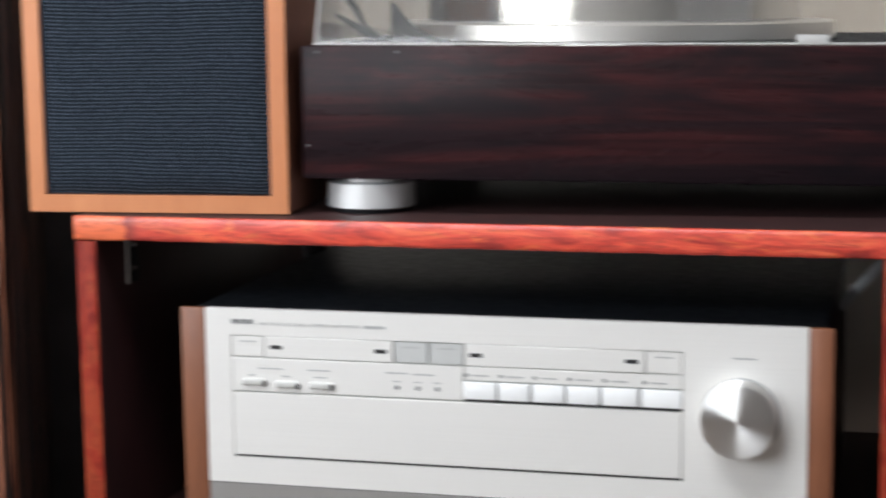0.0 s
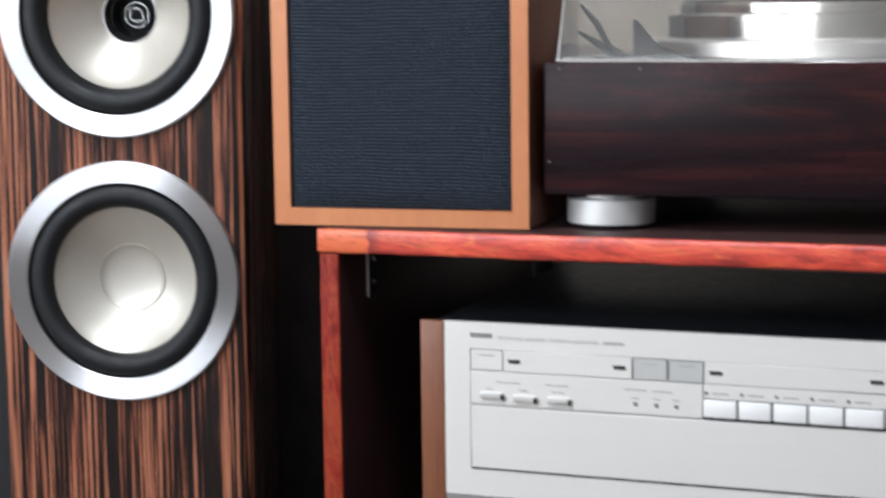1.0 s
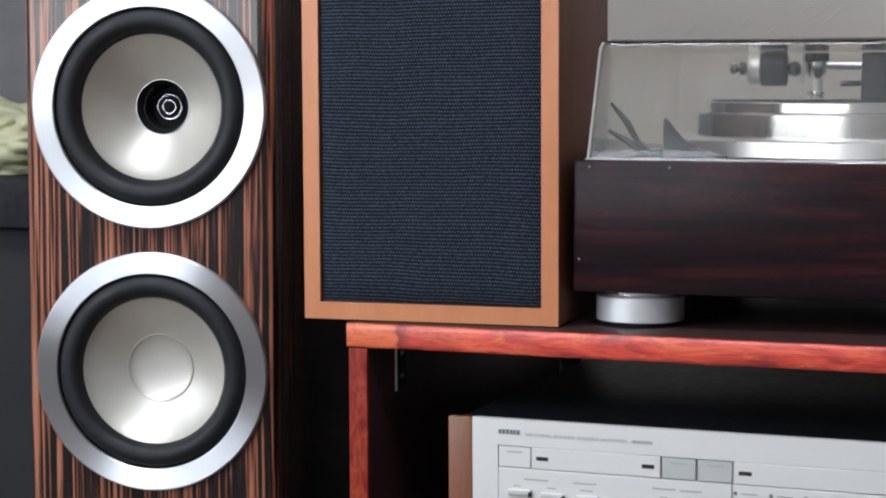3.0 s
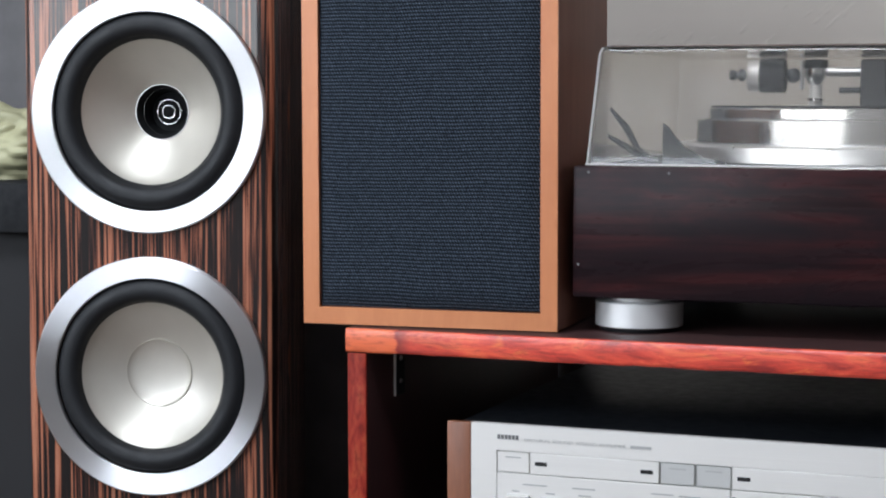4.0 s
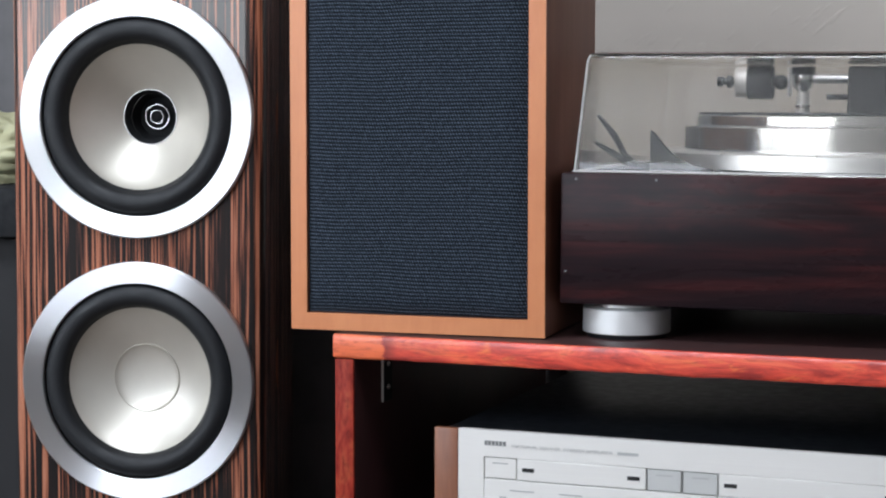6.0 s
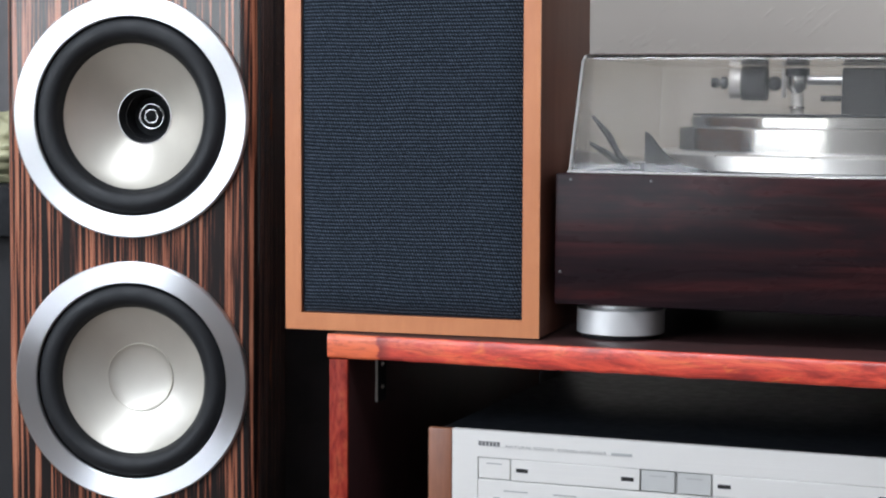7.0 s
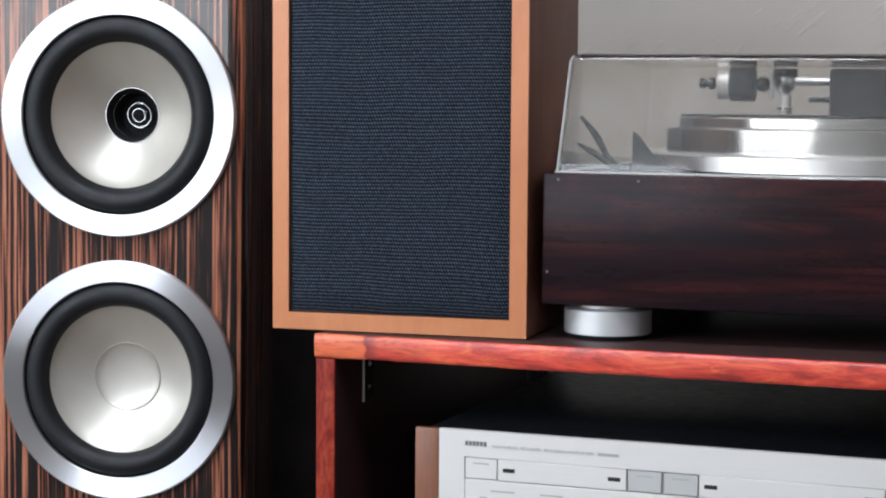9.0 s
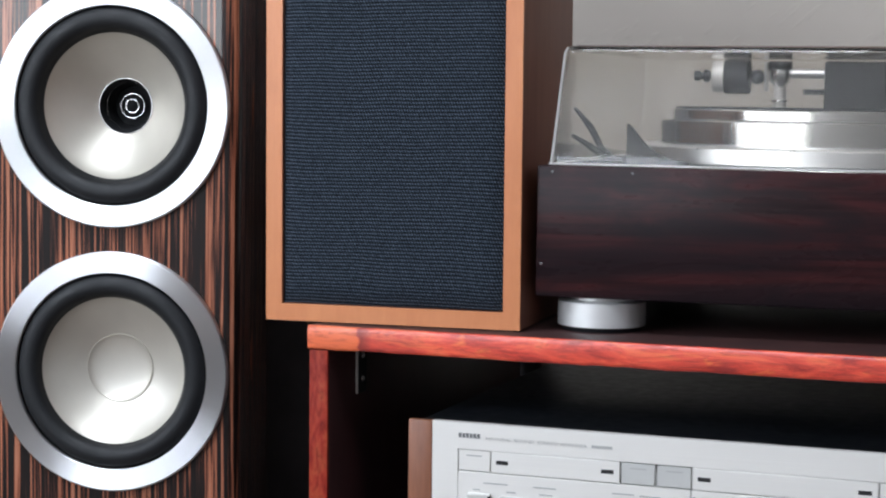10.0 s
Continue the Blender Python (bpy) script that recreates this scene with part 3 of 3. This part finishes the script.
# ---- floorstanding loudspeaker ----
def driver(parent, z, coax):
    d = part("bass_driver" if not coax else "coaxial_driver", bm_lathe([(0.0728, 0.001), (0.0728, 0.0040), (0.0734, 0.0046), (0.0876, 0.0054), (0.0885, 0.0044), (0.0885, -0.001)], 160, FRONT),
             RING, parent, "turned aluminium trim ring", pose(0, 0, z))
    roll = [(0.0732, -0.003)]
    for k in range(15):
        a = math.pi * k / 14
        roll.append((0.0637 + 0.0080 * math.cos(a), -0.0005 + 0.0070 * math.sin(a)))
    roll.append((0.0535, -0.004))
    part("surround", bm_lathe(roll, 128, FRONT), RUBBER, d, "black rubber roll surround")
    if not coax:
        cone = [(0.0546, -0.002)] + [(0.0546 - (0.0546 - 0.0254) * s, -0.002 - 0.0172 * (s ** 0.78)) for s in [k / 12 for k in range(1, 13)]]
        part("cone", bm_lathe(cone, 128, FRONT), CONE, d, "off-white paper cone")
        cap = [(0.0256, -0.0189), (0.0252, -0.0182)] + [(0.0248 * math.cos(a), -0.0182 - 0.0045 * math.sin(a)) for a in [math.pi / 2 * k / 8 for k in range(1, 9)]]
        part("dust_cap", bm_lathe(cap, 96, FRONT), CAP, d, "off-white dished dust cap")
    else:
        cone = [(0.0553, -0.002)] + [(0.0553 - (0.0553 - 0.0206) * s, -0.002 - 0.0285 * (s ** 0.78)) for s in [k / 14 for k in range(1, 15)]]
        part("cone", bm_lathe(cone, 128, FRONT), CONE, d, "off-white paper cone")
        part("throat_rim", bm_lathe([(0.0209, -0.0315), (0.0207, -0.0297), (0.0203, -0.0297), (0.0200, -0.032)], 96, FRONT), SATIN, d, "thin grey throat rim")
        th = part("tweeter_throat", bm_lathe([(0.0201, -0.0300), (0.0185, -0.036), (0.0165, -0.046), (0.0150, -0.052), (0, -0.053)], 96, FRONT), MATBLACK, d, "black horn throat")
        # two tweeter rings, and a third added for the throat's arc of highlight
        for r, w, h in ((0.0092, 0.0006, -0.0472), (0.0050, 0.0006, -0.0462), (0.0180, 0.0004, -0.0400)):
            part("tweeter_ring_and_glint", bm_lathe([(r + w * math.cos(2 * math.pi * k / 10), h + w * math.sin(2 * math.pi * k / 10)) for k in range(10)], 80, FRONT, close=True), STEEL, th)
        part("tweeter_bullet", bm_lathe([(0, -0.0440), (0.0025, -0.0445), (0.0046, -0.0470), (0.0086, -0.0490), (0.0086, -0.0528), (0, -0.0528)], 60, FRONT), MATBLACK, th)
    return d


def tower_speaker(m):
    W, D, H = 0.193, 0.265, 0.900
    tw = thing("tower_speaker", m, "glossy macassar-ebony floorstanding loudspeaker with two white-coned drivers", "loudspeaker")
    b = bmesh.new()
    bm_box(-W / 2, W / 2, 0, D, 0.03, H, bm=b)
    for v in b.verts:
        if v.co.y > 0.1:
            v.co.x *= 0.52
        elif v.co.x < 0:
            v.co.x -= 0.0032
    up = [e for e in b.edges if abs(e.verts[0].co.z - e.verts[1].co.z) > 0.5 and min(e.verts[0].co.y, e.verts[1].co.y) < 0.01]
    bmesh.ops.bevel(b, geom=up, offset=0.012, segments=8, profile=0.5, affect="EDGES")
    cab = part("cabinet", b, EBONY, tw, "gloss-lacquered striped ebony cabinet", smooth=50)
    # openings for the drivers
    for z in (DZ0, DZ1):
        cut = bpy.data.objects.new("cut", to_mesh("cut", bm_lathe([(0, -0.01), (0.0800, -0.01), (0.0800, 0.12), (0, 0.12)], 96, pose(0, 0.1, z) @ FRONT), EBONY))
        scene.collection.objects.link(cut)
        cut.matrix_basis = m
        md = cab.modifiers.new("opening", "BOOLEAN")
        md.operation, md.object, md.solver = "DIFFERENCE", cut, "EXACT"
        bpy.context.view_layer.update()
        me = bpy.data.meshes.new_from_object(cab.evaluated_get(bpy.context.evaluated_depsgraph_get()))
        cab.modifiers.clear()
        cab.data = me
        bpy.data.objects.remove(cut)
    for p in cab.data.polygons:
        p.use_smooth = True
    cab.data.set_sharp_from_angle(angle=radians(35))
    part("plinth", bm_box(-W / 2 - 0.02, W / 2 + 0.02, -0.02, D + 0.02, 0.0, 0.0295, 0.004), BLACK, tw)
    driver(tw, DZ0, False)
    driver(tw, DZ1, True)
    return tw


SC = 1.15
DZ0, DZ1 = 0.5757 / SC, 0.8000 / SC
tower_speaker(pose(-0.3079, 0.0836, 0, 0, 0.35, 12.0) @ Matrix.Scale(SC, 4))


# ---- record player ----
def record_player(m):
    tt = thing("record_player", m, "dark rosewood record player with clear dust cover closed, on the rack", "record player")
    W, D, Z0, Z1 = 0.505, 0.362, 0.0258, 0.1218
    part("plinth", bm_box(0, W, 0, D, Z0, Z1, 0.0018), ROSE, tt, "dark rosewood-grained plinth")
    for fx in (0.044, W - 0.044):
        for fy in (0.035, D - 0.035):
            f = part("foot", bm_lathe([(0, 0.0258), (0.0250, 0.0258), (0.0250, 0.0228), (0.0262, 0.0222), (0.0316, 0.0220), (0.0326, 0.0212), (0.0326, 0.0040), (0.0320, 0.0034), (0, 0.0034)], 96), SATINFOOT, tt, "satin aluminium foot", pose(fx - 0.001 if fx < 0.1 else fx, fy, 0))
            part("rubber_pad", bm_lathe([(0, 0.0035), (0.0300, 0.0035), (0.0290, 0.0), (0, 0.0)], 48), RUBBER, f)
    for px, pz in ((0.0115, 0.1172), (0.0704, 0.1172), (0.0043, 0.0497)):
        part("pin", bm_lathe([(0, 0.0004), (0.0007, 0.0003), (0.0010, 0)], 12, pose(px, 0, pz) @ FRONT), INK, tt)
    CX, CY = 0.2065, 0.187
    part("deck", bm_box(0.012, W - 0.012, 0.012, D - 0.012, Z1 - 0.001, Z1 + 0.0004, 0.0003), DECKBLACK, tt, "matt black deck")
    at = pose(CX, CY, Z1 + 0.0005)
    part("platter_base", bm_lathe([(0, 0), (0.1715, 0), (0.1730, 0.0015), (0.1730, 0.0125), (0.1715, 0.0138), (0.1600, 0.0140), (0, 0.014)], 160), DULLSTEEL, tt, "brushed lower platter ring", at)
    part("platter", bm_lathe([(0, 0.0141), (0.1460, 0.0141), (0.1470, 0.0151), (0.1470, 0.0318), (0.1460, 0.0328), (0, 0.0330)], 160), STEEL, tt, "polished aluminium platter", at)
    part("platter_tier", bm_lathe([(0, 0.0331), (0.1370, 0.0331), (0.1376, 0.0338), (0.1376, 0.0402), (0.1366, 0.0412), (0, 0.0413)], 160), STEEL, tt, "polished upper platter tier", at)
    part("slip_mat", bm_lathe([(0, 0.0414), (0.1350, 0.0414), (0.1355, 0.0420), (0.1345, 0.0430), (0, 0.0430)], 128), MATBLACK, tt, "black rubber mat", at)
    # dark solid wedge standing in for the platter's reflection in the cover
    g = bmesh.new()
    prof = [(0, 0), (0, 0.030), (0.004, 0.027), (0.009, 0.020), (0.017, 0.012), (0.030, 0.005), (0.046, 0.002), (0.046, 0)]
    lo = [g.verts.new((0.060 + x, 0.030, Z1 + 0.0005 + z)) for x, z in prof]
    hi = [g.verts.new((0.060 + x, 0.036, Z1 + 0.0005 + z)) for x, z in prof]
    g.faces.new(lo[::-1]), g.faces.new(hi)
    for k in range(len(prof)):
        k2 = (k + 1) % len(prof)
        g.faces.new((lo[k], lo[k2], hi[k2], hi[k]))
    part("platter_reflection", g, MATBLACK, tt)
    # tonearm at the back, counterweight outwards
    ax, ay, az = 0.1389, 0.315, 0.1922
    part("arm_base", bm_lathe([(0, 0), (0.022, 0), (0.022, 0.03), (0.015, 0.034), (0.006, 0.039), (0.005, 0.0625), (0, 0.0625)], 48), GREYSTRIP, tt, "", pose(ax, ay, Z1 + 0.0005))
    LIE = pose(0, 0, 0, 0, 90)
    at = pose(ax, ay, az)
    part("pivot_housing", bm_lathe([(0, 0.005), (0.0096, 0.005), (0.0098, 0.0), (0.0086, -0.005), (0.0048, -0.0095), (0.0030, -0.012), (0.0030, -0.020), (0.0075, -0.0205), (0.0075, -0.0225), (0, -0.0225)], 48), STEEL, tt, "chrome pivot cup", at)
    part("pivot_cap", bm_lathe([(0, 0.0051), (0.0100, 0.0051), (0.0102, 0.0058), (0.0102, 0.0118), (0.0096, 0.0125), (0, 0.0125)], 48), BLACK, tt, "dark pivot cap", at)
    part("pivot_yoke", bm_box(ax - 0.0130, ax - 0.0106, ay - 0.006, ay + 0.006, az - 0.013, az + 0.0115, 0.0008, 1), SATIN, tt)
    part("counterweight", bm_lathe([(0, -0.0109), (0.0140, -0.0109), (0.0148, -0.0099), (0.0148, 0.0099), (0.0140, 0.0109), (0, 0.0109)], 64), MATBLACK, tt, "black counterweight", pose(ax - 0.0369, ay, az - 0.001) @ LIE)
    part("weight_scale", bm_lathe([(0, -0.0051), (0.0128, -0.0051), (0.0132, -0.0046), (0.0132, 0.0051), (0, 0.0051)], 64), GREYSTRIP, tt, "grey tracking-force dial", pose(ax - 0.0530, ay, az - 0.001) @ LIE)
    part("neck", bm_lathe([(0.0066 * math.sin(math.pi * k / 14), -0.0066 * math.cos(math.pi * k / 14)) for k in range(15)], 32), BLACK, tt, "dark ball joint", pose(ax - 0.0195, ay, az - 0.001) @ LIE)
    stub = bm_lathe([(0, -0.010), (0.004, -0.010), (0.0045, -0.009), (0.0045, -0.005), (0.003, -0.0045), (0.003, -0.002), (0.0055, -0.0015), (0.0055, 0.003), (0.0035, 0.0035), (0.0035, 0.010), (0, 0.010)], 32)
    part("rear_stub", stub, BLACK, tt, "", pose(ax - 0.0645, ay, az - 0.0005) @ LIE)
    part("arm_tube", bm_tube([(ax + 0.008, ay, az + 0.002), (ax + 0.08, ay + 0.004, az + 0.002), (ax + 0.15, ay - 0.01, az), (ax + 0.20, ay - 0.09, az - 0.004), (ax + 0.22, ay - 0.15, az - 0.012)], 0.0040, 16), SATIN, tt, "silver arm tube")
    part("arm_lift", bm_box(ax + 0.020, ax + 0.038, ay - 0.004, ay + 0.004, az - 0.016, az - 0.011, 0.001), BLACK, tt)
    part("arm_housing", bm_box(ax + 0.0392, ax + 0.124, ay - 0.022, ay + 0.002, Z1 + 0.0005, az + 0.0125, 0.003), CHARCOAL, tt, "dark grey housing behind the arm")
    # black strands modelled in place of a leafy reflection in the cover's side
    for pts in ([(0.020, 0.0), (0.008, -0.014), (-0.001, -0.030), (-0.012, -0.037)], [(0.022, -0.020), (0.008, -0.028), (-0.004, -0.036), (-0.016, -0.037)]):
        part("leafy_reflection", bm_tube([(0.040 - x, 0.034, 0.163 + z) for x, z in pts], [0.0012, 0.0026, 0.0022, 0.0012], 8), MATBLACK, tt)
    # dust cover: a tapered shell of clear acrylic
    g = bmesh.new()
    lo = [(0.0078, 0.006), (W - 0.0078, 0.006), (W - 0.0078, D - 0.004), (0.0078, D - 0.004)]
    hi = [(0.0118, 0.0292), (W - 0.0118, 0.0292), (W - 0.0118, D - 0.008), (0.0118, D - 0.008)]
    a, b = [g.verts.new((x, y, Z1 + 0.0003)) for x, y in lo], [g.verts.new((x, y, 0.2090)) for x, y in hi]
    for k in range(4):
        k2 = (k + 1) % 4
        g.faces.new((a[k], a[k2], b[k2], b[k]))
    g.faces.new(b)
    bmesh.ops.bevel(g, geom=[e for e in g.edges if max(v.co.z for v in e.verts) > 0.2], offset=0.0036, segments=4, profile=0.5, affect="EDGES")
    bmesh.ops.recalc_face_normals(g, faces=g.faces)
    bmesh.ops.solidify(g, geom=g.faces[:], thickness=0.0030)
    lid = part("dust_cover", g, ACRYLIC, tt, "clear acrylic dust cover, closed", smooth=35)
    lid.visible_shadow = False
    e = 0.0007
    c = [(0.0078, 0.006, Z1 + 0.0003 + e), (W - 0.0078, 0.006, Z1 + 0.0003 + e), (0.0118, 0.0292, 0.2090), (W - 0.0118, 0.0292, 0.2082), (0.0118, D - 0.008, 0.2090), (0.0078, D - 0.004, Z1 + 0.0003 + e)]
    # pale tubes added for the light that the cover's edges catch
    part("cover_edge", bm_tube([(0.0089, 0.0068, Z1 + 0.0009), (0.0126, 0.0283, 0.2036), (0.0142, 0.0312, 0.2074)], 0.0009, 10), EDGEACRYLIC, lid, "light-catching rounded corner")
    for i, j in ((0, 1), (0, 5)):
        part("cover_edge", bm_tube([c[i], c[j]], e, 8), EDGEACRYLIC, lid, "light-catching polished edge")
    part("cover_edge", bm_tube([(0.020, 0.0318, 0.2092), (W - 0.020, 0.0318, 0.2092)], e, 8), EDGEBROWN, lid, "brown-tinted top edge")
    part("cover_tab", bm_box(0.350, 0.372, 0.0030, 0.0056, 0.1222, 0.1290, 0.0008), EDGEACRYLIC, lid, "pale translucent lifting tab")
    part("cover_pad", bm_lathe([(0, 0), (0.003, 0), (0.0028, 0.0011), (0, 0.0012)], 20), RUBBER, lid, "", pose(0.02, 0.02, Z1 + 0.0005))
    return tt


record_player(pose(0.0922, 0.0165, 0.6388, 0, 0.35, 4.0))

# ---- dark sideboard behind the tower, with a crumpled cream bag ----
side = thing("sideboard", pose(-1.10, 0.20, 0), "charcoal lacquered sideboard against the wall", "sideboard")
part("body", bm_box(0, 0.595, 0.02, 0.265, 0.0, 0.684, 0.003), CHARCOAL, side)
part("top", bm_box(-0.005, 0.60, 0.0, 0.268, 0.685, 0.733, 0.003), MATBLACK, side, "matt black top slab")
# its right half is added, a dark sheet for the shaded gap behind the tower
screen = thing("dark_panel", pose(-1.10, 0.47, 0), "dark brown panel behind the sideboard, run on to darken the gap", "panel")
part("board", bm_box(0, 1.05, 0.0, 0.02, 0.0, 1.35, 0.003), DARKINSIDE, screen)


def crumpled_bag(m):
    g = bmesh.new()
    bmesh.ops.create_icosphere(g, subdivisions=6, radius=1.0)
    for v in g.verts:
        p = v.co.copy()
        f = 1 + 0.30 * noise.noise(p * 1.7) + 0.24 * abs(noise.noise(p * 2.6 + Vector((3, 1, 2)))) + 0.025 * noise.noise(p * 8)
        v.co = Vector((p.x * 0.085 * f, p.y * 0.06 * f, max(p.z, -0.72) * 0.039 * f + 0.031))
        v.co.z = max(v.co.z, 0.0)
    return tagged(new("crumpled_bag", to_mesh("crumpled_bag", g, CREAM, 60)), "crumpled cream plastic bag lying on the sideboard", "bag")


crumpled_bag(None).matrix_basis = pose(-0.60, 0.30, 0.7335)

# flattened grey tube laid diagonally beside the amplifier's top
strap = bm_tube([(0.4674, 0.20, 0.5500), (0.4740, 0.20, 0.5575), (0.4880, 0.20, 0.5740), (0.5046, 0.20, 0.5940)], 0.0042, 12)
for v in strap.verts:
    v.co.y = 0.20 + (v.co.y - 0.20) * 0.3
tagged(new("strap", to_mesh("strap", strap, GREYBAND)), "flat grey diagonal strip between the amplifier and the rack side", "strap")
